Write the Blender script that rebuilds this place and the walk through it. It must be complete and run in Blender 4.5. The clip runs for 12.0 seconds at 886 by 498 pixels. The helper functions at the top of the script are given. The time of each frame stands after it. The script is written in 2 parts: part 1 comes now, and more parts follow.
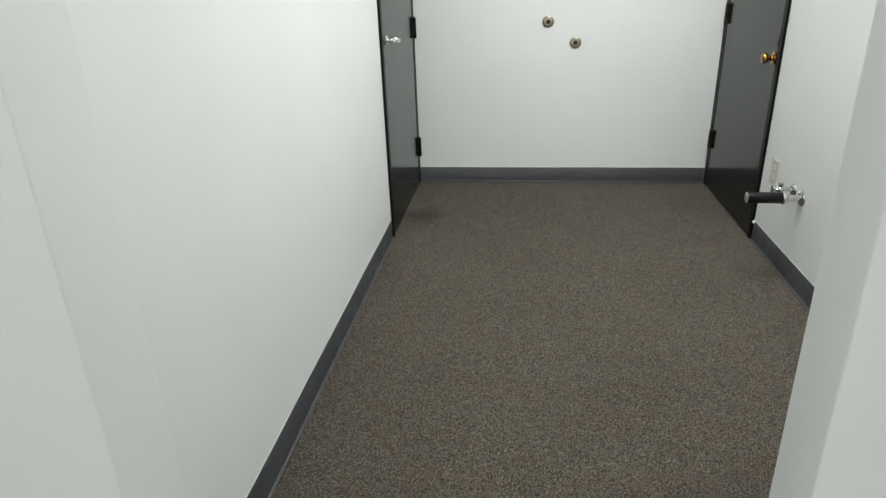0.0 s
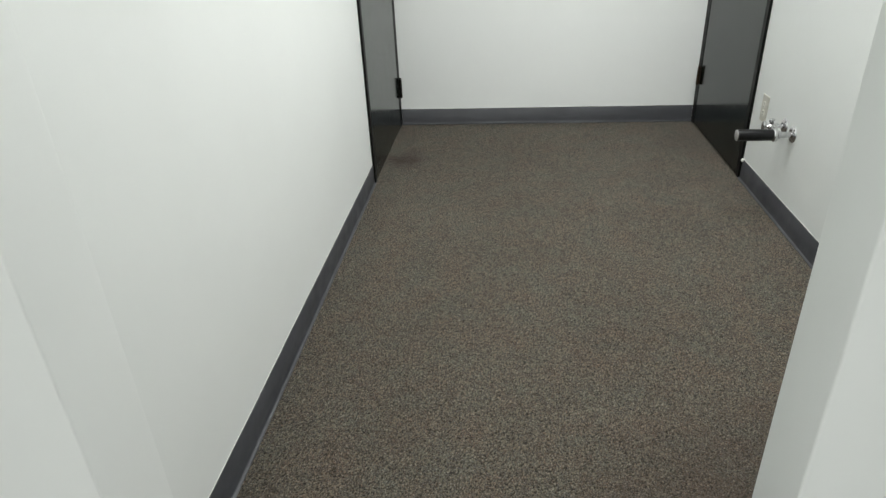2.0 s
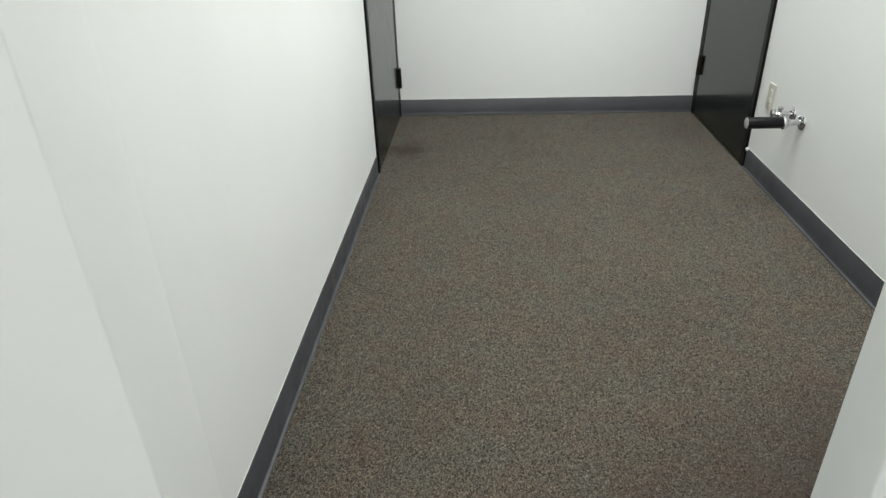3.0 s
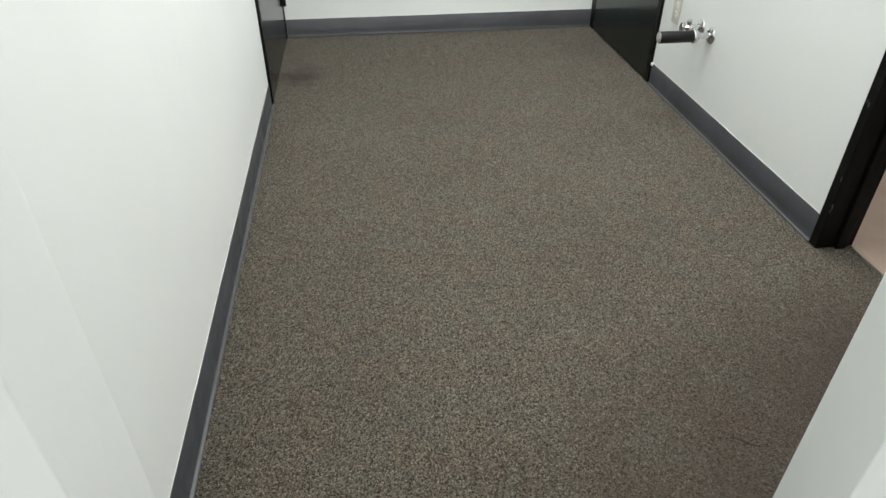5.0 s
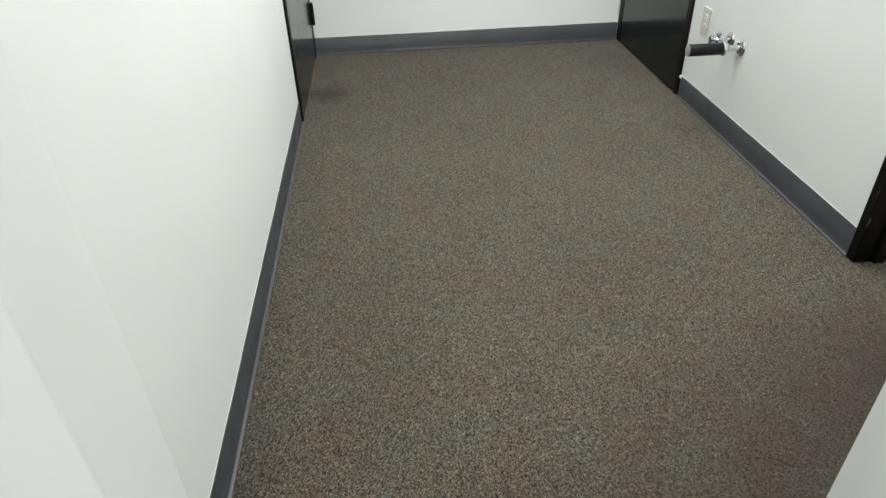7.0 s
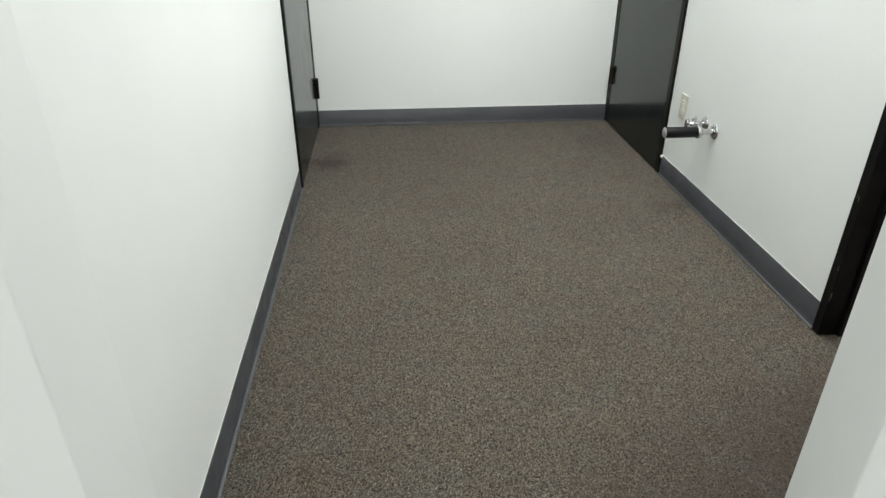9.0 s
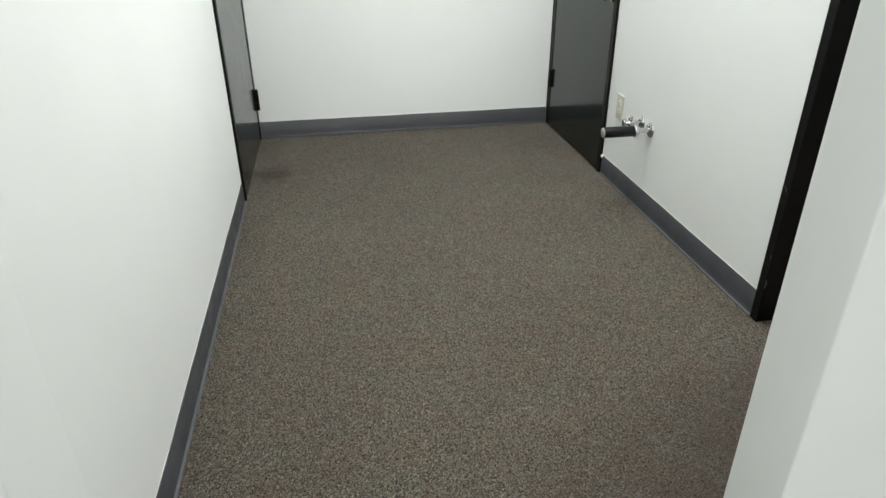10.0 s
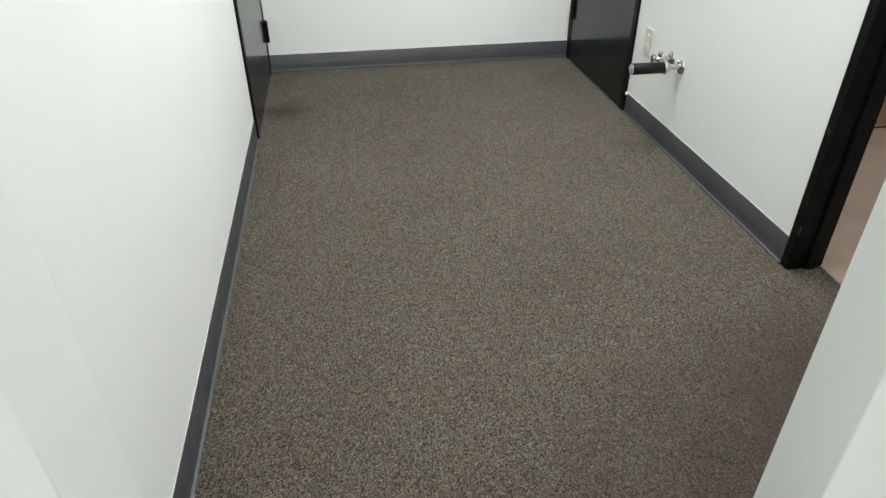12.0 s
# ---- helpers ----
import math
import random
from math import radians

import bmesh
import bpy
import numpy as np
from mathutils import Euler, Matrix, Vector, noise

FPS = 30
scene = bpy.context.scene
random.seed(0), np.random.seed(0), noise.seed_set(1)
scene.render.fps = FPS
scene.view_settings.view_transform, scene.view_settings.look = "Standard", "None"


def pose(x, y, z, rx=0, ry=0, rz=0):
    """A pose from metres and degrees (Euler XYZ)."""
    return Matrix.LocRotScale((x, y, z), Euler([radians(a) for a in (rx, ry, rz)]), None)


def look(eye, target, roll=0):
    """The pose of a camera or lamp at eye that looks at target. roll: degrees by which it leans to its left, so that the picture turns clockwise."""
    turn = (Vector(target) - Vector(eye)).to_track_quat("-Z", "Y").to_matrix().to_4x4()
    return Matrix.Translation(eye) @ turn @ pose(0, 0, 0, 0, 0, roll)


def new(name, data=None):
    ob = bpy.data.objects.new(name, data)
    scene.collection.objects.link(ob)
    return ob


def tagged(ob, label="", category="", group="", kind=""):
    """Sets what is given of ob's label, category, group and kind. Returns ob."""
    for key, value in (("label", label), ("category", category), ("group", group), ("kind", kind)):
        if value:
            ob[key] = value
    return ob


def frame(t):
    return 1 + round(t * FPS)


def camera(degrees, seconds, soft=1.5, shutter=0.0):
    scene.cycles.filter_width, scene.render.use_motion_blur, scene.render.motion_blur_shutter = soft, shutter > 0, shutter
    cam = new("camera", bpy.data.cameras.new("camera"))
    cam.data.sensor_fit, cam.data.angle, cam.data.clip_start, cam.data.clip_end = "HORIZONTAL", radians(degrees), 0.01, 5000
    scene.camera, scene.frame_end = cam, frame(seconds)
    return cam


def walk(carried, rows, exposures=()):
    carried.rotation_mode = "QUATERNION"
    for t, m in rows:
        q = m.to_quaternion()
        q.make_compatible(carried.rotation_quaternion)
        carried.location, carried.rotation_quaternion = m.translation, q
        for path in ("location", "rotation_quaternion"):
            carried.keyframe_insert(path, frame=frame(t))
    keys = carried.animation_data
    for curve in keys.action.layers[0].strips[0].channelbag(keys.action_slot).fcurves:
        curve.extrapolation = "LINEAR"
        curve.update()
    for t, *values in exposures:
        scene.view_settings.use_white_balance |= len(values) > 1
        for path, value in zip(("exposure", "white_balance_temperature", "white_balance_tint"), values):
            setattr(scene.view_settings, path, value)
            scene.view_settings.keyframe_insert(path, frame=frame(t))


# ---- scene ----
cam = camera(68.4, 12.0, 1.4)
PATH = [
    (0, (0.679, -0.208, 1.323), (0.447, 1.614, 0.532), -1.9),
    (0.5, (0.692, -0.195, 1.325), (0.496, 1.615, 0.497), -2.5),
    (1, (0.697, -0.168, 1.309), (0.531, 1.631, 0.452), -2.6),
    (1.5, (0.699, -0.147, 1.314), (0.535, 1.625, 0.401), -2.6),
    (2, (0.678, -0.139, 1.303), (0.492, 1.612, 0.354), -2.6),
    (2.5, (0.657, -0.143, 1.299), (0.454, 1.604, 0.346), -3.5),
    (2.7, (0.618, -0.151, 1.286), (0.435, 1.601, 0.34), -3.2),
    (4.3, (0.407, 0.019, 1.253), (0.554, 1.658, 0.116), 0.7),
    (4.5, (0.42, 0.009, 1.245), (0.587, 1.638, 0.096), -0.3),
    (5, (0.431, 0.035, 1.231), (0.638, 1.647, 0.065), 0.1),
    (5.5, (0.412, 0.03, 1.222), (0.592, 1.612, 0.012), 0.9),
    (6, (0.404, 0.033, 1.226), (0.569, 1.635, 0.04), 0.5),
    (6.5, (0.391, 0.049, 1.244), (0.52, 1.673, 0.084), -0.1),
    (7, (0.419, 0.038, 1.246), (0.551, 1.679, 0.111), -1.7),
    (7.2, (0.456, 0.072, 1.245), (0.565, 1.73, 0.132), -2.5),
    (8.8, (0.448, -0.046, 1.312), (0.562, 1.697, 0.337), 0.3),
    (9, (0.461, -0.072, 1.288), (0.605, 1.68, 0.334), -0.0),
    (9.5, (0.477, -0.079, 1.293), (0.721, 1.673, 0.36), -0.0),
    (10, (0.474, -0.078, 1.287), (0.766, 1.665, 0.351), -0.4),
    (10.5, (0.478, -0.07, 1.289), (0.839, 1.651, 0.335), -0.7),
    (11, (0.448, -0.039, 1.289), (0.812, 1.653, 0.288), 0.2),
    (11.5, (0.434, -0.016, 1.279), (0.721, 1.661, 0.228), 0.2),
    (12, (0.429, -0.003, 1.277), (0.686, 1.645, 0.173), -0.3),
]
walk(cam, [(t, look(eye, target, roll)) for t, eye, target, roll in PATH],
     [(0, -0.26), (1.5, -0.17), (2.5, -0.05), (4.5, 0.17), (5.5, 0.24), (7, 0.21), (9, 0.09), (10.5, 0.08), (12, 0.19)])

# ---- light ----
world = bpy.data.worlds.new("world")
scene.world = world
world.use_nodes = True
world.node_tree.nodes["Background"].inputs["Color"].default_value = (0.75, 0.8, 0.85, 1)
world.node_tree.nodes["Background"].inputs["Strength"].default_value = 0.05


def ceiling_lamp(x, y, z, sx, sy, watts, colour):
    """A fluorescent panel in the ceiling, shining straight down."""
    data = bpy.data.lights.new("ceiling_lamp", "AREA")
    data.shape, data.size, data.size_y = "RECTANGLE", sx, sy
    data.energy, data.color = watts, colour
    ob = new("ceiling_lamp", data)
    ob.location = (x, y, z)
    return ob


CEIL = 3.10
TUBE = (0.99, 1.0, 0.98)
ceiling_lamp(1.42, 2.15, CEIL - 0.01, 0.60, 1.20, 74, TUBE)
ceiling_lamp(0.20, -2.45, CEIL - 0.01, 0.60, 1.20, 22, TUBE)
ceiling_lamp(2.90, 1.50, CEIL - 0.01, 0.60, 0.60, 16, (1.0, 0.96, 0.90))

# fill light added behind the camera, set in a made-up opening of the wall
rear_fill = bpy.data.lights.new("rear_fill_light", "AREA")
rear_fill.shape, rear_fill.size, rear_fill.size_y = "RECTANGLE", 0.88, 2.0
rear_fill.energy, rear_fill.color = 40, (0.985, 1.0, 0.98)
ob = new("rear_fill_light", rear_fill)
ob.matrix_world = Matrix.Translation((0.50, -3.24, 1.04)) @ Matrix.Rotation(radians(90), 4, "X")


# ---- materials ----
class Nodes:
    """A short hand for building one node material."""

    def __init__(self, name, rough, metal=0.0):
        self.mat = bpy.data.materials.new(name)
        self.mat.use_nodes = True
        self.tree = self.mat.node_tree
        self.bsdf = self.tree.nodes["Principled BSDF"]
        self.bsdf.inputs["Roughness"].default_value = rough
        self.bsdf.inputs["Metallic"].default_value = metal
        self.coord = self.tree.nodes.new("ShaderNodeTexCoord").outputs["Object"]

    def link(self, a, b):
        self.tree.links.new(a, b)

    def noise(self, scale, detail=3.0, rough=0.55, stretch=None):
        n = self.tree.nodes.new("ShaderNodeTexNoise")
        n.inputs["Scale"].default_value = scale
        n.inputs["Detail"].default_value = detail
        n.inputs["Roughness"].default_value = rough
        source = self.coord
        if stretch:
            m = self.tree.nodes.new("ShaderNodeMapping")
            m.inputs["Scale"].default_value = stretch
            self.link(source, m.inputs["Vector"])
            source = m.outputs["Vector"]
        self.link(source, n.inputs["Vector"])
        return n

    def cells(self, scale, stretch):
        n = self.tree.nodes.new("ShaderNodeTexVoronoi")
        n.inputs["Scale"].default_value = scale
        m = self.tree.nodes.new("ShaderNodeMapping")
        m.inputs["Scale"].default_value = stretch
        self.link(self.coord, m.inputs["Vector"])
        self.link(m.outputs["Vector"], n.inputs["Vector"])
        return n

    def ramp(self, source, stops, constant=False):
        r = self.tree.nodes.new("ShaderNodeValToRGB")
        if constant:
            r.color_ramp.interpolation = "CONSTANT"
        els = r.color_ramp.elements
        while len(els) < len(stops):
            els.new(0.5)
        for e, (p, c) in zip(els, stops):
            e.position = p
            e.color = (*c, 1) if isinstance(c, tuple) else (c, c, c, 1)
        self.link(source, r.inputs["Fac"])
        return r.outputs["Color"]

    def mix(self, a, b, fac, blend="MIX"):
        m = self.tree.nodes.new("ShaderNodeMix")
        m.data_type, m.blend_type = "RGBA", blend
        for value, socket in ((fac, m.inputs[0]), (a, m.inputs[6]), (b, m.inputs[7])):
            if isinstance(value, bpy.types.NodeSocket):
                self.link(value, socket)
            else:
                socket.default_value = value if isinstance(value, float) else (*value, 1)
        return m.outputs[2]

    def bump(self, height, distance, strength=1.0, under=None):
        b = self.tree.nodes.new("ShaderNodeBump")
        b.inputs["Distance"].default_value = distance
        b.inputs["Strength"].default_value = strength
        self.link(height, b.inputs["Height"])
        if under:
            self.link(under, b.inputs["Normal"])
        return b.outputs["Normal"]

    def done(self, colour=None, normal=None, rough=None):
        for value, key in ((colour, "Base Color"), (normal, "Normal"), (rough, "Roughness")):
            if isinstance(value, tuple):
                self.bsdf.inputs[key].default_value = (*value, 1)
            elif value is not None:
                self.link(value, self.bsdf.inputs[key])
        return self.mat


def wall_paint(name, colour, spread=0.03):
    n = Nodes(name, 0.55)
    low = tuple(c * (1 - spread) for c in colour)
    c = n.ramp(n.noise(1.7, 4).outputs["Fac"], [(0.3, low), (0.7, colour)])
    fine = n.bump(n.noise(420, 2).outputs["Fac"], 0.0004, 0.2)
    wide = n.bump(n.noise(14, 3).outputs["Fac"], 0.004, 0.25, fine)
    return n.done(c, wide, n.ramp(n.noise(5, 2).outputs["Fac"], [(0.3, 0.5), (0.7, 0.62)]))


def carpet_material():
    n = Nodes("carpet_loop_pile", 0.95)
    tuft = n.cells(370, (1.1, 0.70, 1.0))
    sep = n.tree.nodes.new("ShaderNodeSeparateColor")
    n.link(tuft.outputs["Color"], sep.inputs["Color"])
    yarn = n.ramp(sep.outputs[0], [
        (0.0, (0.021, 0.017, 0.013)), (0.20, (0.060, 0.051, 0.038)), (0.40, (0.119, 0.104, 0.078)),
        (0.57, (0.114, 0.105, 0.091)), (0.71, (0.172, 0.150, 0.113)), (0.84, (0.150, 0.109, 0.082)),
        (0.92, (0.250, 0.226, 0.184))], True)
    # streaks of one yarn running together, and broad traffic wear
    streak = n.ramp(n.noise(150, 3, 0.7, (1.2, 0.7, 1)).outputs["Fac"], [(0.32, 0.82), (0.68, 1.30)])
    wear = n.ramp(n.noise(2.2, 4, 0.6).outputs["Fac"], [(0.3, (0.90, 0.88, 0.87)), (0.7, (1.05, 1.06, 1.07))])
    c = n.mix(yarn, streak, 1.0, "MULTIPLY")
    c = n.mix(c, wear, 1.0, "MULTIPLY")
    mottle = n.ramp(n.noise(38, 3, 0.65).outputs["Fac"], [(0.32, (0.95, 0.94, 0.93)), (0.68, (1.05, 1.05, 1.04))])
    c = n.mix(c, mottle, 1.0, "MULTIPLY")
    tint = n.ramp(n.noise(7, 3, 0.6).outputs["Fac"], [(0.35, (1.06, 0.98, 0.94)), (0.65, (0.96, 1.02, 1.02))])
    c = n.mix(c, tint, 1.0, "MULTIPLY")
    # old stains where people turn at the doors; the last two darken the carpet towards the passage
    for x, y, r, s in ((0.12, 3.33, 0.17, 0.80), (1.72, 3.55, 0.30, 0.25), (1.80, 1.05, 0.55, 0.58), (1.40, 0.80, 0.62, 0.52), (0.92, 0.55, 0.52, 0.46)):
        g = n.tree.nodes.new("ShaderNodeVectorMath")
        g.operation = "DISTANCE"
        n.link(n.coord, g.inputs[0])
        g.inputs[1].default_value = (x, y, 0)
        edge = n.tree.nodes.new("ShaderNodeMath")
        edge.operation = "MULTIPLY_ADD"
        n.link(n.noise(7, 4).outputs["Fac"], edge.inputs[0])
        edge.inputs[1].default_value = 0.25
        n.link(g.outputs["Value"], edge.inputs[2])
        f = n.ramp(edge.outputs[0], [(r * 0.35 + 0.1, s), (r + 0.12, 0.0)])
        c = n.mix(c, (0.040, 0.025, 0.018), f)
    inv = n.ramp(tuft.outputs["Distance"], [(0.0, 1.0), (0.75, 0.0)])
    h = n.bump(inv, 0.005, 0.9)
    h = n.bump(n.noise(900, 1).outputs["Fac"], 0.001, 0.5, h)
    n.bsdf.inputs["Specular IOR Level"].default_value = 0.1
    n.bsdf.inputs["Sheen Weight"].default_value = 0.12
    return n.done(c, h)


def gloss_black():
    n = Nodes("black_door_paint", 0.2)
    c = n.ramp(n.noise(3, 4).outputs["Fac"], [(0.3, (0.006, 0.010, 0.009)), (0.7, (0.010, 0.015, 0.013))])
    b = n.bump(n.noise(120, 2, 0.5, (1, 1, 0.12)).outputs["Fac"], 0.0005, 0.10)
    n.bsdf.inputs["Specular IOR Level"].default_value = 0.36
    return n.done(c, b, n.ramp(n.noise(9, 3).outputs["Fac"], [(0.3, 0.13), (0.7, 0.19)]))


def frame_black():
    n = Nodes("black_frame_paint", 0.45)
    c = n.ramp(n.noise(8, 5).outputs["Fac"], [(0.3, (0.003, 0.003, 0.003)), (0.75, (0.007, 0.007, 0.006))])
    b = n.bump(n.noise(90, 3, 0.6, (1, 1, 0.15)).outputs["Fac"], 0.001, 0.3)
    n.bsdf.inputs["Specular IOR Level"].default_value = 0.14
    return n.done(c, b, n.ramp(n.noise(20, 3).outputs["Fac"], [(0.3, 0.36), (0.7, 0.55)]))


def base_vinyl(name, colour, rough=0.42):
    n = Nodes(name, rough)
    lo, hi = tuple(c * 0.88 for c in colour), tuple(c * 1.12 for c in colour)
    c = n.ramp(n.noise(4, 4).outputs["Fac"], [(0.3, lo), (0.7, hi)])
    c = n.mix(c, tuple(min(1, v * 2.2 + 0.03) for v in colour),
              n.ramp(n.noise(60, 4, 0.7).outputs["Fac"], [(0.66, 0.0), (0.78, 0.45)]))
    b = n.bump(n.noise(30, 2).outputs["Fac"], 0.0015, 0.3)
    n.bsdf.inputs["Specular IOR Level"].default_value = 0.55
    return n.done(c, b, n.ramp(n.noise(12, 3).outputs["Fac"], [(0.3, rough - 0.07), (0.7, rough + 0.12)]))


def metal(name, colour, rough):
    n = Nodes(name, rough, 1.0)
    b = n.bump(n.noise(300, 2).outputs["Fac"], 0.0003, 0.2)
    lo = tuple(c * 0.8 for c in colour)
    return n.done(n.ramp(n.noise(50, 3).outputs["Fac"], [(0.35, lo), (0.65, colour)]), b,
                  n.ramp(n.noise(80, 3).outputs["Fac"], [(0.3, rough * 0.8), (0.7, rough * 1.5)]))


def plain(name, colour, rough):
    n = Nodes(name, rough)
    lo = tuple(c * 0.9 for c in colour)
    return n.done(n.ramp(n.noise(25, 3).outputs["Fac"], [(0.35, lo), (0.65, colour)]),
                  n.bump(n.noise(200, 2).outputs["Fac"], 0.0003, 0.2))


def sheet_vinyl():
    n = Nodes("pink_sheet_vinyl", 0.33)
    c = n.ramp(n.noise(6, 5, 0.6).outputs["Fac"], [(0.3, (0.37, 0.275, 0.23)), (0.7, (0.44, 0.335, 0.285))])
    return n.done(c, n.bump(n.noise(150, 2).outputs["Fac"], 0.0005, 0.2))


WHITE = wall_paint("white_wall_paint", (0.80, 0.82, 0.806))
CREAM = wall_paint("ceiling_paint", (0.80, 0.80, 0.77))
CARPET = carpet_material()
BLACK = gloss_black()
FRAME = frame_black()
COVE = base_vinyl("slate_grey_cove_vinyl", (0.050, 0.052, 0.059))
TAN = base_vinyl("tan_cove_vinyl", (0.30, 0.20, 0.12))
CHROME = metal("chrome", (0.66, 0.66, 0.67), 0.11)
NICKEL = metal("satin_chrome", (0.74, 0.74, 0.73), 0.22)
BRASS = metal("aged_brass", (0.46, 0.26, 0.09), 0.16)
HINGE = metal("dark_painted_hinge_metal", (0.030, 0.028, 0.025), 0.42)
BRONZE = metal("worn_bronze_hinge", (0.085, 0.062, 0.045), 0.40)
RUBBER = plain("black_rubber_sleeve", (0.004, 0.004, 0.005), 0.35)
RUBBER.node_tree.nodes["Principled BSDF"].inputs["Specular IOR Level"].default_value = 0.3
IVORY = plain("ivory_plastic", (0.60, 0.585, 0.52), 0.35)
SLOT = plain("dark_slot", (0.02, 0.02, 0.018), 0.6)
SOCKET = plain("white_socket_plastic", (0.82, 0.81, 0.74), 0.3)
PUTTY = plain("white_caulk", (0.78, 0.78, 0.74), 0.6)
CHIP = plain("bared_primer", (0.06, 0.057, 0.05), 0.7)
TARNISH = metal("tarnished_nickel", (0.40, 0.37, 0.28), 0.40)
GREY = plain("grey_plastic_plug", (0.34, 0.335, 0.33), 0.4)
VINYL = sheet_vinyl()
STRIP = plain("pale_threshold_vinyl", (0.36, 0.30, 0.24), 0.5)


# ---- mesh helpers ----
def add_box(bm, lo, hi, bevel=0.0, segments=2):
    made = bmesh.ops.create_cube(bm, size=1.0, matrix=Matrix.LocRotScale(
        [(a + b) / 2 for a, b in zip(lo, hi)], None, [b - a for a, b in zip(lo, hi)]))
    if bevel:
        edges = list({e for v in made["verts"] for e in v.link_edges})
        bmesh.ops.bevel(bm, geom=edges, offset=bevel, segments=segments, affect="EDGES", profile=0.5)


def box(lo, hi, bevel=0.0, segments=2):
    bm = bmesh.new()
    add_box(bm, lo, hi, bevel, segments)
    return bm


def add_turned(bm, profile, origin, axis, steps=32):
    """A turned body: profile holds (distance along axis, radius)."""
    turn = Vector(axis).to_track_quat("Z", "Y").to_matrix()
    rings = []
    for d, r in profile:
        if r < 1e-6:
            rings.append([bm.verts.new(Vector(origin) + turn @ Vector((0, 0, d)))])
        else:
            rings.append([bm.verts.new(Vector(origin) + turn @ Vector(
                (r * math.cos(2 * math.pi * k / steps), r * math.sin(2 * math.pi * k / steps), d))) for k in range(steps)])
    for a, b in zip(rings, rings[1:]):
        for k in range(steps):
            j = (k + 1) % steps
            quad = [a[k % len(a)], a[j % len(a)], b[j % len(b)], b[k % len(b)]]
            quad = list(dict.fromkeys(quad))
            if len(quad) > 2:
                bm.faces.new(quad)
    bmesh.ops.recalc_face_normals(bm, faces=bm.faces[:])


def turned(profile, origin, axis, steps=32):
    bm = bmesh.new()
    add_turned(bm, profile, origin, axis, steps)
    return bm


def part(name, bm, material, parent=None, label="", smooth=True, sharp=35, flat=False):
    """Links a bmesh as one mesh object, under parent where one is given."""
    mesh = bpy.data.meshes.new(name)
    bm.to_mesh(mesh)
    bm.free()
    mesh.materials.append(material)
    if smooth and not flat:
        mesh.polygons.foreach_set("use_smooth", [True] * len(mesh.polygons))
        mesh.set_sharp_from_angle(angle=radians(sharp))
    ob = new(name, mesh)
    if parent:
        ob.parent = parent
        ob.matrix_parent_inverse = parent.matrix_world.inverted()
    if label:
        tagged(ob, label)
    return ob


def thing(name, at, label, category, group="", kind=""):
    """An Empty at the base of a thing, to hold its parts."""
    ob = new(name)
    ob.matrix_world = Matrix.Translation(at)
    ob.matrix_basis = Matrix.Translation(at)
    ob.empty_display_size = 0.05
    return tagged(ob, label, category, group, kind)


def setting(name, bm, material, label, category):
    return tagged(part(name, bm, material, None, "", False), label, category, "", "structure")


# ---- plan ----
W = 1.860          # inner face of the east wall
NORTH = 3.982      # inner face of the north wall
THICK = 0.12
JL, JR = 0.108, 1.065        # sides of the plain opening that the camera looks through
P0, P1 = 0.495, 0.610        # near and far face of that partition
DOOR_H = 2.04
L0, L1 = 2.981, 3.980        # west door, outside of its frame
R0, R1 = 3.033, 3.980        # east door, outside of its frame
E0, E1 = 0.76, 1.627         # open doorway in the east wall, outside of its frame
FW = 0.038                   # width of a frame's face
FAR = 0.064                  # the same beside the end wall

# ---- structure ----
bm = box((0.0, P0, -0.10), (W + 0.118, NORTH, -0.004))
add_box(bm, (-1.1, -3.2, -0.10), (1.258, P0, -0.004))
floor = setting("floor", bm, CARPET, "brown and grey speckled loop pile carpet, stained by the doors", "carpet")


def pile_sheet(x0, x1, y0, y1, pitch):
    """The carpet's loops: a fine sheet with a raised, uneven knot at every stitch."""
    nx, ny = int((x1 - x0) / pitch) + 1, int((y1 - y0) / pitch) + 1
    rng = np.random.default_rng(7)
    gx, gy = np.meshgrid(np.linspace(x0, x1, nx), np.linspace(y0, y1, ny))
    shift = rng.uniform(-0.36, 0.36, (2, ny, nx)) * pitch
    shift[:, 0], shift[:, -1], shift[:, :, 0], shift[:, :, -1] = 0, 0, 0, 0
    gz = np.clip(rng.normal(-0.0012, 0.0010, (ny, nx)), -0.0038, 0.0012)
    co = np.stack([gx + shift[0], gy + shift[1], gz], axis=-1).reshape(-1, 3)
    k = np.arange(nx * ny).reshape(ny, nx)
    quads = np.stack([k[:-1, :-1], k[:-1, 1:], k[1:, 1:], k[1:, :-1]], axis=-1).reshape(-1, 4)
    mesh = bpy.data.meshes.new("carpet_pile")
    mesh.vertices.add(len(co))
    mesh.vertices.foreach_set("co", co.astype(np.float32).ravel())
    mesh.loops.add(quads.size)
    mesh.loops.foreach_set("vertex_index", quads.astype(np.int32).ravel())
    mesh.polygons.add(len(quads))
    mesh.polygons.foreach_set("loop_start", np.arange(0, quads.size, 4, dtype=np.int32))
    mesh.update(calc_edges=True)
    mesh.polygons.foreach_set("use_smooth", [True] * len(mesh.polygons))
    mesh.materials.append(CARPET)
    ob = new("carpet_pile", mesh)
    ob.parent = floor
    return tagged(ob, "looped carpet pile", "", "", "stuff")


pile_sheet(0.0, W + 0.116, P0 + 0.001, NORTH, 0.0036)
setting("floor_next_room", box((W + 0.118, -0.2, -0.10), (3.80, 2.65, -0.004)), VINYL,
        "pinkish tan sheet vinyl floor of the next room", "floor")
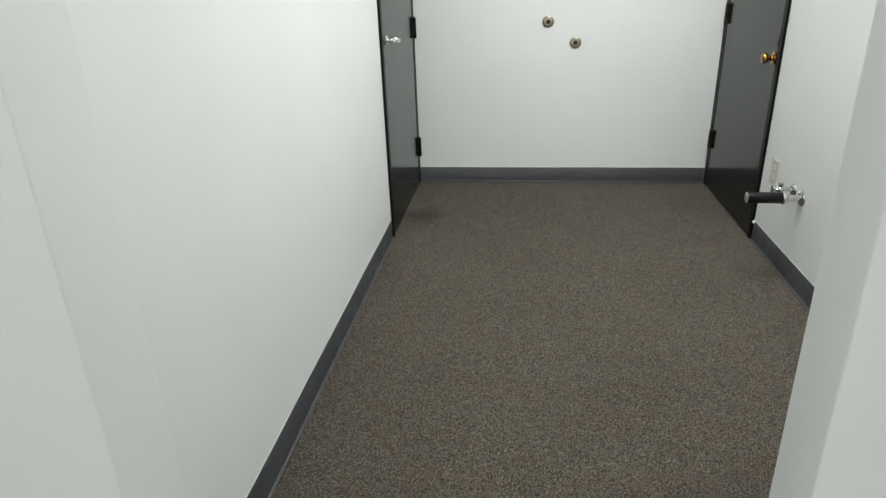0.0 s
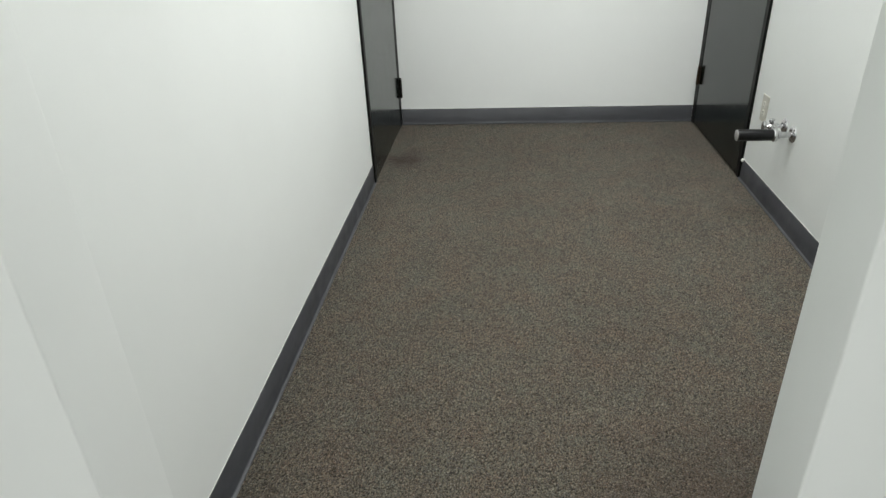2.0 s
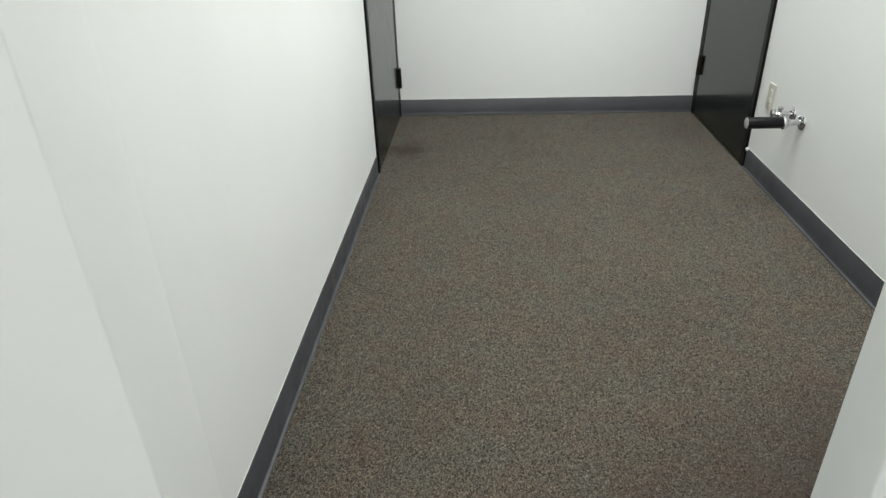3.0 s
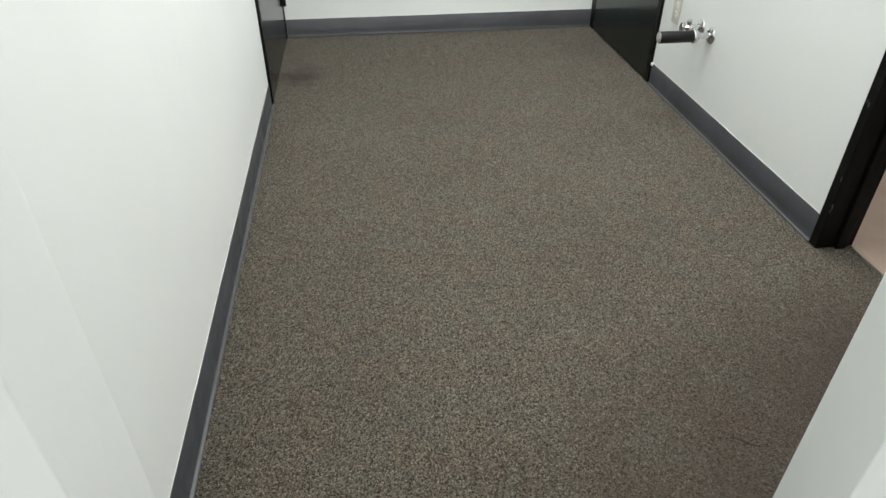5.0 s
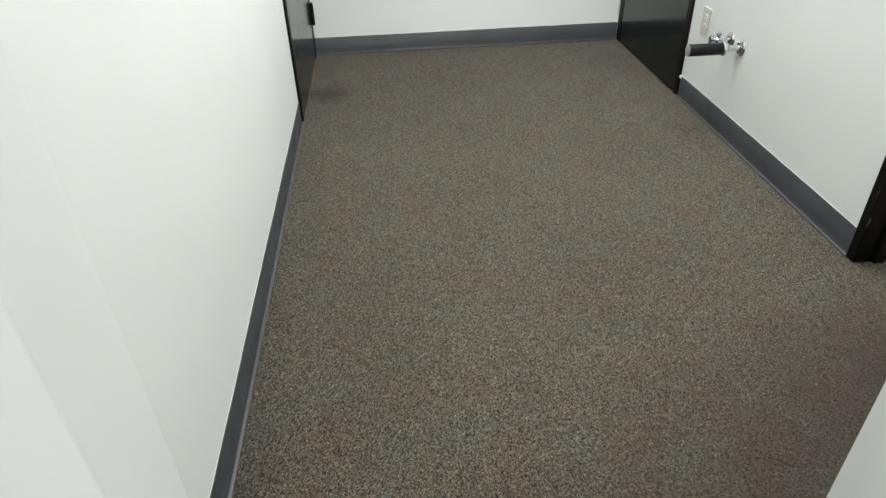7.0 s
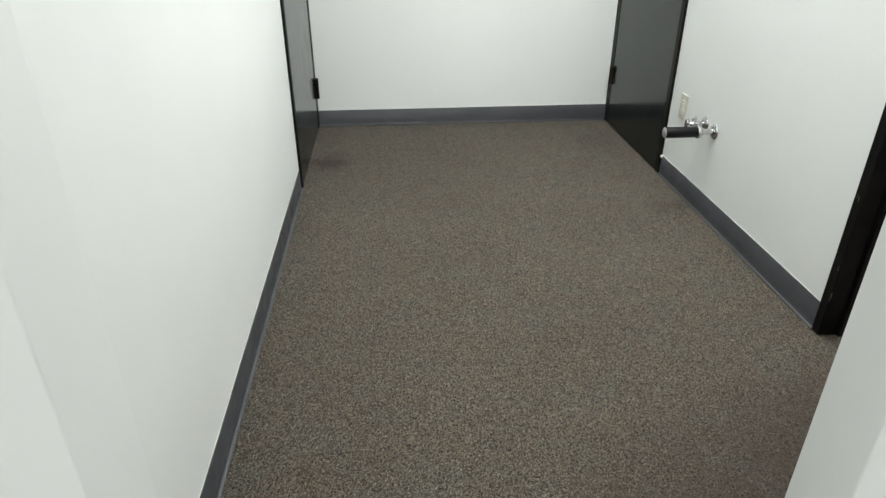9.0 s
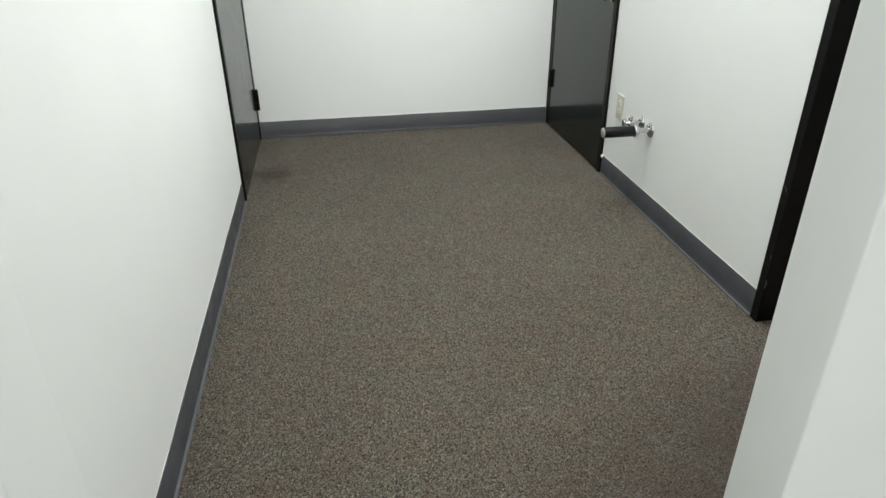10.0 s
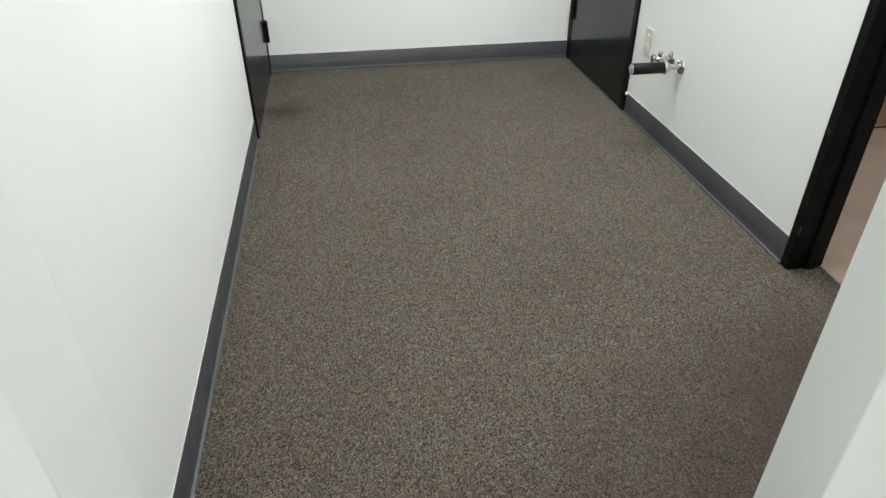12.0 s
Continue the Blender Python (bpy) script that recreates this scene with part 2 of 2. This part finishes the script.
setting("ceiling", box((-1.22, -3.32, CEIL), (3.92, NORTH + THICK, CEIL + 0.1)), CREAM,
        "plain off-white ceiling", "ceiling")

bm = bmesh.new()
add_box(bm, (-THICK, P1, 0), (0, L0 + 0.01, CEIL))
add_box(bm, (-THICK, L1 - 0.01, 0), (0, NORTH, CEIL))
add_box(bm, (-THICK, L0 + 0.01, DOOR_H), (0, L1 - 0.01, CEIL))
setting("wall_west", bm, WHITE, "smooth white painted wall with a black door", "wall")

setting("wall_north", box((-THICK, NORTH, -0.1), (W + THICK, NORTH + THICK, CEIL)), WHITE,
        "white painted end wall with two capped pipe stubs", "wall")

bm = bmesh.new()
add_box(bm, (W, P1, 0), (W + THICK, E0 + 0.01, CEIL))
add_box(bm, (W, E1 - 0.01, 0), (W + THICK, R0 + 0.01, CEIL))
add_box(bm, (W, R1 - 0.01, 0), (W + THICK, NORTH, CEIL))
add_box(bm, (W, E0 + 0.01, DOOR_H), (W + THICK, E1 - 0.01, CEIL))
add_box(bm, (W, R0 + 0.01, DOOR_H), (W + THICK, R1 - 0.01, CEIL))
setting("wall_east", bm, WHITE, "white painted wall with plumbing stubs and an outlet", "wall")


def rounded_stub(lo, hi, corner_x):
    """A length of partition whose free end has soft plastered corners."""
    bm = box(lo, hi)
    edges = [e for e in bm.edges if all(abs(v.co.x - corner_x) < 1e-4 for v in e.verts)
             and abs(e.verts[0].co.z - e.verts[1].co.z) > 0.1]
    bmesh.ops.bevel(bm, geom=edges, offset=0.004, segments=3, affect="EDGES", profile=0.5)
    return bm


for name, lo, hi, cx in (("wall_partition_west", (-1.1, P0 - 0.03, 0), (JL, P1, CEIL), JL),
                         ("wall_partition_east", (JR, P0, 0), (W + THICK, P1, CEIL), JR)):
    tagged(part(name, rounded_stub(lo, hi, cx), WHITE), "white plastered partition end beside an open passage", "wall", "", "structure")
setting("wall_partition_head", box((JL, P0, 2.45), (JR, P1, CEIL)), WHITE, "white plastered wall above the passage", "wall")
setting("wall_near_east", box((1.258, -3.2, 0), (1.378, P0, CEIL)), WHITE, "white painted side wall before the passage", "wall")
setting("wall_near_west", box((-1.22, -3.2, 0), (-1.1, P1, CEIL)), WHITE, "plain white painted side wall", "wall")
# unseen rear wall; its opening is only there to hold the added fill light
bm = bmesh.new()
add_box(bm, (-1.22, -3.32, -0.1), (0.05, -3.2, CEIL))
add_box(bm, (0.95, -3.32, -0.1), (1.378, -3.2, CEIL))
add_box(bm, (0.05, -3.32, 2.06), (0.95, -3.2, CEIL))
setting("wall_south", bm, WHITE, "plain white painted wall, unseen, with an opening added for the fill light", "wall")
setting("wall_next_room_north", box((W + THICK, 2.65, -0.1), (3.92, 2.73, CEIL)), WHITE, "white wall of the next room", "wall")
setting("wall_next_room_east", box((3.80, -0.2, -0.1), (3.92, 2.65, CEIL)), WHITE, "plain white wall of the next room", "wall")
setting("wall_next_room_south", box((W + THICK, -0.32, -0.1), (3.92, -0.2, CEIL)), WHITE, "plain white wall of the next room", "wall")


def cove_base(name, start, end, material, label, height=0.1016, seed=0):
    """Glued vinyl cove base from start to end, the room on its left hand, with a bead of caulk along its top."""
    a, b = Vector(start), Vector(end)
    along = (b - a).normalized()
    out = Vector((-along.y, along.x, 0))
    length = (b - a).length
    profile = [(0.0, height), (0.0025, height), (0.0034, height - 0.0012), (0.0034, 0.022), (0.0042, 0.011),
               (0.0060, 0.006), (0.0120, 0.0048), (0.0138, 0.0034), (0.0138, 0.0), (0.0, 0.0)]
    count = max(2, int(length / 0.04))
    bm = bmesh.new()
    rings = []
    for k in range(count + 1):
        s = length * k / count
        p = a + along * s
        lift = 0.0016 * noise.noise((s * 3.1, seed, 0.3)) + 0.0008 * noise.noise((s * 14, seed, 1.7))
        swell = 0.0008 * noise.noise((s * 5, seed, 4.1))
        rings.append([bm.verts.new(p + out * (o + (swell if 0 < i < 6 else 0)) + Vector((0, 0, z + (lift if z > 0.05 else 0))))
                      for i, (o, z) in enumerate(profile)])
    n = len(profile)
    for r, q in zip(rings, rings[1:]):
        for i in range(n):
            bm.faces.new((r[i], q[i], q[(i + 1) % n], r[(i + 1) % n]))
    bm.faces.new(rings[0])
    bm.faces.new(rings[-1][::-1])
    bmesh.ops.recalc_face_normals(bm, faces=bm.faces[:])
    ob = tagged(part(name, bm, material, None, "", True, 50), label, "baseboard", "", "structure")
    bead = bmesh.new()
    rows = []
    for k in range(count + 1):
        s = length * k / count
        lift = 0.0016 * noise.noise((s * 3.1, seed, 0.3)) + 0.0008 * noise.noise((s * 14, seed, 1.7))
        w = 0.0011 + 0.0010 * noise.noise((s * 9, seed, 8.0))
        p = a + along * s + Vector((0, 0, height + lift))
        rows.append([bead.verts.new(p + out * o + Vector((0, 0, z))) for o, z in ((0.0, w + 0.001), (max(w, 0.001), 0.0004), (0.0, 0.0002))])
    for r, q in zip(rows, rows[1:]):
        bead.faces.new((r[0], q[0], q[1], r[1]))
        bead.faces.new((r[1], q[1], q[2], r[2]))
    bmesh.ops.recalc_face_normals(bead, faces=bead.faces[:])
    part("caulk", bead, PUTTY, ob, "thin white line of caulk")
    return ob


SLATE = "slate grey vinyl cove base glued along the wall"
cove_base("baseboard_north", (W - 0.0125, NORTH, 0), (0.0125, NORTH, 0), COVE, SLATE, seed=1)
cove_base("baseboard_west", (0, L0 - 0.002, 0), (0, P1, 0), COVE, SLATE, seed=2)
cove_base("baseboard_east", (W, E1 + 0.002, 0), (W, R0 - 0.002, 0), COVE, SLATE, seed=3)
cove_base("baseboard_next_room", (3.80, 2.65, -0.004), (W + THICK, 2.65, -0.004), TAN,
          "tan vinyl cove base in the next room", 0.14, seed=4)

setting("trim_threshold", box((W + 0.112, E0 + FW, -0.003), (W + 0.126, E1 - FW, 0.004), 0.0015), STRIP,
        "pale vinyl strip between carpet and sheet vinyl", "threshold")


# ---- doors ----
def door_frame(owner, wall_x, inward, y0, y1, stop_at, far=FW):
    """Black frame in a wall opening: two posts and a head with a proud face and a stop. inward: +1 where the room lies towards +x."""
    def span(a, b):
        return (min(a, b), max(a, b))

    proud, back = wall_x + inward * 0.012, wall_x - inward * (THICK - 0.002)
    x0, x1 = span(proud, back)
    for a, b in ((y0, y0 + FW), (y1 - far, y1)):
        bm = box((x0, a, 0.001), (x1, b, DOOR_H), 0.003)
        part("frame_post", bm, FRAME, owner, "black painted door frame post", flat=True)
    part("frame_head", box((x0, y0 + FW, DOOR_H - FW), (x1, y1 - far, DOOR_H), 0.003), FRAME, owner, flat=True)
    s0, s1 = span(wall_x - inward * stop_at, wall_x - inward * (stop_at + 0.035))
    for a, b in ((y0 + FW, y0 + FW + 0.012), (y1 - far - 0.012, y1 - far)):
        part("door_stop", box((s0, a, 0.001), (s1, b, DOOR_H - FW), 0.002), FRAME, owner, flat=True)


def hinge(owner, x, inward, y, z, size, material):
    """A butt hinge: knuckle barrel with five joints, and its two leaves on door and frame."""
    bm = bmesh.new()
    for k in range(5):
        h = size / 5
        add_turned(bm, [(0, 0), (0, 0.0095), (h * 0.94, 0.0095), (h * 0.94, 0)], (x + inward * 0.011, y, z + k * h), (0, 0, 1), 14)
    for end, way in ((z, -1), (z + size, 1)):
        add_turned(bm, [(0, 0.006), (0.003, 0.010), (0.006, 0.006), (0.007, 0)], (x + inward * 0.011, y, end), (0, 0, way), 14)
    for a, b in ((y - 0.013, y - 0.002), (y + 0.002, y + 0.006)):
        add_box(bm, (min(x, x + inward * 0.004), a, z), (max(x, x + inward * 0.004), b, z + size), 0.0008, 1)
    part("hinge", bm, material, owner)


def slab(owner, x, inward, y0, y1):
    lo, hi = min(x, x - inward * 0.04), max(x, x - inward * 0.04)
    return part("leaf", box((lo, y0 + 0.003, 0.006), (hi, y1 - 0.003, DOOR_H - FW - 0.003), 0.002), BLACK, owner,
                "semi-gloss black painted flush door leaf", flat=True)


# west door, shut, with a lever
d1 = thing("door_1", (0, (L0 + L1) / 2, 0), "shut semi-gloss black flush door with chrome lever and dark hinges", "door", "", "structure")
DX = 0.010
door_frame(d1, 0.0, 1, L0, L1, 0.047, FAR)
slab(d1, DX, 1, L0 + FW, L1 - FAR)
for z in (0.195, 0.938, 1.72):
    hinge(d1, DX + 0.001, 1, L1 - FAR + 0.018, z, 0.114, HINGE)
LY, LZ = 3.088, 1.006
lever = part("lever_handle", turned([(0, 0), (0, 0.023), (0.004, 0.0235), (0.008, 0.019), (0.010, 0.012), (0.040, 0.0105), (0.052, 0.0105), (0.054, 0)],
             (DX, LY, LZ), (1, 0, 0)), NICKEL, d1, "satin chrome lever handle")
bm = bmesh.new()
add_turned(bm, [(-0.012, 0), (-0.012, 0.010), (-0.008, 0.0145), (0.03, 0.0140), (0.075, 0.0130), (0.094, 0.012), (0.100, 0.008), (0.101, 0)],
           (DX + 0.046, LY, LZ), (0.0, 1, -0.10), 20)
part("grip", bm, NICKEL, lever)
bm = bmesh.new()
add_turned(bm, [(0, 0), (0, 0.0045), (0.006, 0.004), (0.007, 0)], (DX + 0.054, LY, LZ), (1, 0, 0), 16)
part("lock_button", bm, NICKEL, lever)

# east door, shut, with a brass knob
d2 = thing("door_2", (W, (R0 + R1) / 2, 0), "shut semi-gloss black flush door with brass knob and worn hinges", "door", "", "structure")
DX = W - 0.010
door_frame(d2, W, -1, R0, R1, 0.049, FAR)
slab(d2, DX, -1, R0 + FW, R1 - FAR)
for z in (0.250, 0.985, 1.74):
    hinge(d2, DX - 0.001, -1, R1 - FAR + 0.004, z, 0.102, BRONZE)
KY, KZ = 3.106, 0.889
knob = part("door_knob", turned([(0, 0), (0, 0.030), (0.003, 0.031), (0.007, 0.026), (0.010, 0.015), (0.016, 0.0110), (0.024, 0.0120),
            (0.029, 0.018), (0.036, 0.0230), (0.044, 0.0245), (0.051, 0.0215), (0.056, 0.013), (0.057, 0.006), (0.0555, 0)],
            (DX, KY, KZ), (-1, 0, 0)), BRASS, d2, "round aged brass door knob")
part("keyhole", turned([(0, 0), (0, 0.0055), (0.0025, 0.005), (0.0025, 0)], (DX - 0.0555, KY, KZ), (-1, 0, 0), 16), BRASS, knob)
bm = bmesh.new()
add_box(bm, (DX - 0.0012, R0 + FW + 0.010, KZ + 0.055), (DX, R0 + FW + 0.018, KZ + 0.098), 0.0004, 1)
add_box(bm, (DX - 0.0012, R0 + FW + 0.018, KZ + 0.050), (DX, R0 + FW + 0.021, KZ + 0.078), 0.0004, 1)
part("scrape", bm, SLOT, d2, "scraped dent in the paint above the knob")

# open doorway in the east wall
d3 = thing("doorway_frame", (W, (E0 + E1) / 2, 0), "chipped black painted door frame of an open doorway", "door frame", "", "structure")
door_frame(d3, W, -1, E0, E1, 0.052)
for y, z, s in ((E1 - 0.021, 0.488, 0.011), (E1 - 0.031, 0.252, 0.010), (E1 - 0.040, 0.158, 0.013), (E1 - 0.038, 0.141, 0.007), (E1 - 0.012, 0.495, 0.008)):
    bm = bmesh.new()
    flake = [bm.verts.new((W - 0.0128, y + s * 0.28 * math.cos(a) * random.uniform(0.5, 1.2), z + s * math.sin(a) * random.uniform(0.6, 1.1)))
             for a in (0.3, 1.2, 2.0, 2.9, 3.8, 4.7, 5.6)]
    bm.faces.new(flake)
    made = bmesh.ops.extrude_face_region(bm, geom=bm.faces[:])
    bmesh.ops.translate(bm, vec=(0.001, 0, 0), verts=[v for v in made["geom"] if isinstance(v, bmesh.types.BMVert)])
    bmesh.ops.recalc_face_normals(bm, faces=bm.faces[:])
    part("paint_chip", bm, CHIP, d3, "bare chip in the black paint")

# ---- things on the walls ----
outlet = thing("wall_outlet", (W, 2.888, 0.399), "ivory duplex outlet plate on the white wall beside a door", "outlet")
OY, OZ = 2.888, 0.399
plate = part("cover_plate", box((W - 0.0055, OY - 0.035, OZ - 0.060), (W, OY + 0.035, OZ + 0.060), 0.0025, 3), IVORY, outlet, flat=True)
for dz in (0.0195, -0.0195):
    bm = bmesh.new()
    add_turned(bm, [(0, 0), (0, 0.0172), (0.0022, 0.0168), (0.0026, 0)], (W - 0.005, OY, OZ + dz), (-1, 0, 0), 28)
    bmesh.ops.scale(bm, vec=(1, 1, 0.84), space=Matrix.Translation((0, -OY, -OZ - dz)), verts=bm.verts[:])
    face = part("socket", bm, SOCKET, outlet)
    for dy, h in ((-0.0063, 0.0045), (0.0063, 0.0038)):
        part("slot", box((W - 0.0083, OY + dy - 0.0009, OZ + dz + 0.003 - h), (W - 0.007, OY + dy + 0.0009, OZ + dz + 0.003 + h)), SLOT, face)
    part("slot", turned([(0, 0), (0, 0.0024), (0.0013, 0.0024), (0.0013, 0)], (W - 0.007, OY, OZ + dz - 0.0085), (-1, 0, 0), 12), SLOT, face)
part("screw", turned([(0, 0), (0, 0.0034), (0.001, 0.003), (0.0014, 0)], (W - 0.0055, OY, OZ), (-1, 0, 0), 14), IVORY, outlet)


def escutcheon(owner, x, y, z, r):
    return part("escutcheon", turned([(0, 0), (0, r), (0.002, r * 1.01), (0.005, r * 0.95), (0.008, r * 0.80), (0.010, r * 0.55), (0.0105, r * 0.42), (0.0105, 0)],
                (x, y, z), (-1, 0, 0), 36), CHROME, owner, "domed chrome wall flange")


def hex_nut(bm, at, axis, length, r):
    add_turned(bm, [(0, 0), (0, r * 0.9), (length * 0.12, r), (length * 0.88, r), (length, r * 0.9), (length, 0)], at, axis, 6)


# drain stub with a black sleeve
AY, AZ = 2.553, 0.387
drain = thing("drain_stub", (W, AY, AZ), "chrome pipe stub with black rubber sleeve out of the wall", "pipe")
escutcheon(drain, W, AY, AZ, 0.034)
part("pipe", turned([(0, 0), (0, 0.0125), (0.07, 0.0125), (0.07, 0)], (W - 0.008, AY, AZ), (-1, 0, 0), 24), CHROME, drain)
bm = bmesh.new()
hex_nut(bm, (W - 0.052, AY, AZ), (-1, 0, 0), 0.012, 0.018)
part("nut", bm, CHROME, drain)
part("collar", turned([(0, 0.012), (0, 0.026), (0.003, 0.0285), (0.012, 0.0285), (0.016, 0.025), (0.016, 0)], (W - 0.066, AY, AZ), (-1, 0, 0), 32), CHROME, drain)
part("sleeve", turned([(0, 0), (0, 0.0225), (0.004, 0.024), (0.137, 0.0240), (0.141, 0.0232), (0.141, 0.019), (0.10, 0.018), (0.10, 0)],
     (W - 0.082, AY, AZ), (-1, 0, 0), 32), RUBBER, drain, "black rubber sleeve")
part("end_cap", turned([(0, 0), (0, 0.0225), (0.0025, 0.0228), (0.004, 0.0205), (0.004, 0)], (W - 0.2215, AY, AZ), (-1, 0, 0), 32), GREY, drain,
     "pale plug in the sleeve's end")

# shut-off valve
VY, VZ = 2.646, 0.393
valve = thing("shutoff_valve", (W, VY, VZ), "chrome angle stop valve with oval handle on the wall", "valve")
escutcheon(valve, W, VY, VZ, 0.032)
part("pipe", turned([(0, 0), (0, 0.0085), (0.05, 0.0085), (0.05, 0)], (W - 0.008, VY, VZ), (-1, 0, 0), 24), CHROME, valve)
body = bmesh.new()
hex_nut(body, (W - 0.030, VY, VZ), (-1, 0, 0), 0.010, 0.0145)
add_turned(body, [(0, 0), (0, 0.0115), (0.005, 0.0135), (0.022, 0.0135), (0.028, 0.0105), (0.036, 0.0065), (0.042, 0.0065), (0.042, 0)], (W - 0.040, VY, VZ), (-1, 0, 0), 24)
part("body", body, CHROME, valve)
outlet_bm = bmesh.new()
add_turned(outlet_bm, [(0, 0), (0, 0.0085), (0.020, 0.0085), (0.020, 0)], (W - 0.056, VY, VZ + 0.008), (0, 0, 1), 20)
hex_nut(outlet_bm, (W - 0.056, VY, VZ + 0.020), (0, 0, 1), 0.012, 0.0125)
part("outlet_nut", outlet_bm, CHROME, valve)
grip = bmesh.new()
add_turned(grip, [(0, 0), (0, 0.021), (0.003, 0.0240), (0.011, 0.0240), (0.014, 0.020), (0.0145, 0.006), (0.012, 0)], (W - 0.078, VY, VZ), (-1, 0, 0), 28)
bmesh.ops.scale(grip, vec=(1, 0.62, 1.0), space=Matrix.Translation((0, -VY, -VZ)), verts=grip.verts[:])
part("handle", grip, CHROME, valve, "oval chrome handle")

# capped stubs in the end wall
stub_group = "pipe stubs in the end wall"
for x, z, spin in ((0.996, 0.884, 0.3), (0.829, 1.008, 1.1)):
    stub = thing("pipe_stub", (x, NORTH, z), "small round tarnished metal fitting with a dark centre on the wall", "pipe fitting", stub_group)
    part("flange", turned([(0, 0), (0, 0.034), (0.003, 0.0345), (0.007, 0.030), (0.009, 0.0235), (0.009, 0.016), (0.004, 0.015), (0.004, 0)],
         (x, NORTH, z), (0, -1, 0), 36), TARNISH, stub, "tarnished nickel wall flange")
    ring = bmesh.new()
    add_turned(ring, [(0.003, 0.0), (0.003, 0.0145), (0.013, 0.0145), (0.015, 0.0125), (0.015, 0.0075), (0.006, 0.007), (0.006, 0)], (x, NORTH, z), (0, -1, 0), 6)
    part("nut", ring, BRONZE, stub, "tarnished brass hexagon nut")

# lump of caulk where the base meets the east door's frame
bm = bmesh.new()
bmesh.ops.create_icosphere(bm, subdivisions=3, radius=0.008)
for v in bm.verts:
    v.co *= 1 + 0.35 * noise.noise(v.co * 90)
    v.co.z *= 1.2
bmesh.ops.translate(bm, vec=(W - 0.006, R0 - 0.008, 0.098), verts=bm.verts[:])
tagged(part("caulk_lump", bm, PUTTY), "small white lump of caulk on the base beside the frame", "caulk")

# cable along the next room's wall
bm = bmesh.new()
rings = []
for k in range(61):
    x = W + THICK + 0.02 + 1.7 * k / 60
    y = 2.622 + 0.006 * noise.noise((x * 2.2, 0.4, 0.0))
    rings.append([bm.verts.new((x, y + 0.0035 * math.cos(a * math.pi / 4), 0.0035 * math.sin(a * math.pi / 4))) for a in range(8)])
for p, q in zip(rings, rings[1:]):
    for a in range(8):
        bm.faces.new((p[a], q[a], q[(a + 1) % 8], p[(a + 1) % 8]))
tagged(part("cable", bm, RUBBER), "thin black cable on the vinyl floor along the wall", "cable")

# a pulled thread lying on the carpet
bm = bmesh.new()
rings = []
for k in range(25):
    u = k / 24
    x, y = 1.216 + 0.085 * u, 0.914 - 0.030 * math.sin(min(1, u * 1.5) * 1.5) + 0.003 * math.sin(9 * u)
    rings.append([bm.verts.new((x + 0.0007 * math.cos(a * math.pi / 3), y + 0.0007 * math.cos(a * math.pi / 3), 0.0009 + 0.0012 * math.sin(a * math.pi / 3)))
                  for a in range(6)])
for p, q in zip(rings, rings[1:]):
    for a in range(6):
        bm.faces.new((p[a], q[a], q[(a + 1) % 6], p[(a + 1) % 6]))
tagged(part("loose_thread", bm, SLOT), "short dark pulled thread lying on the carpet", "thread")
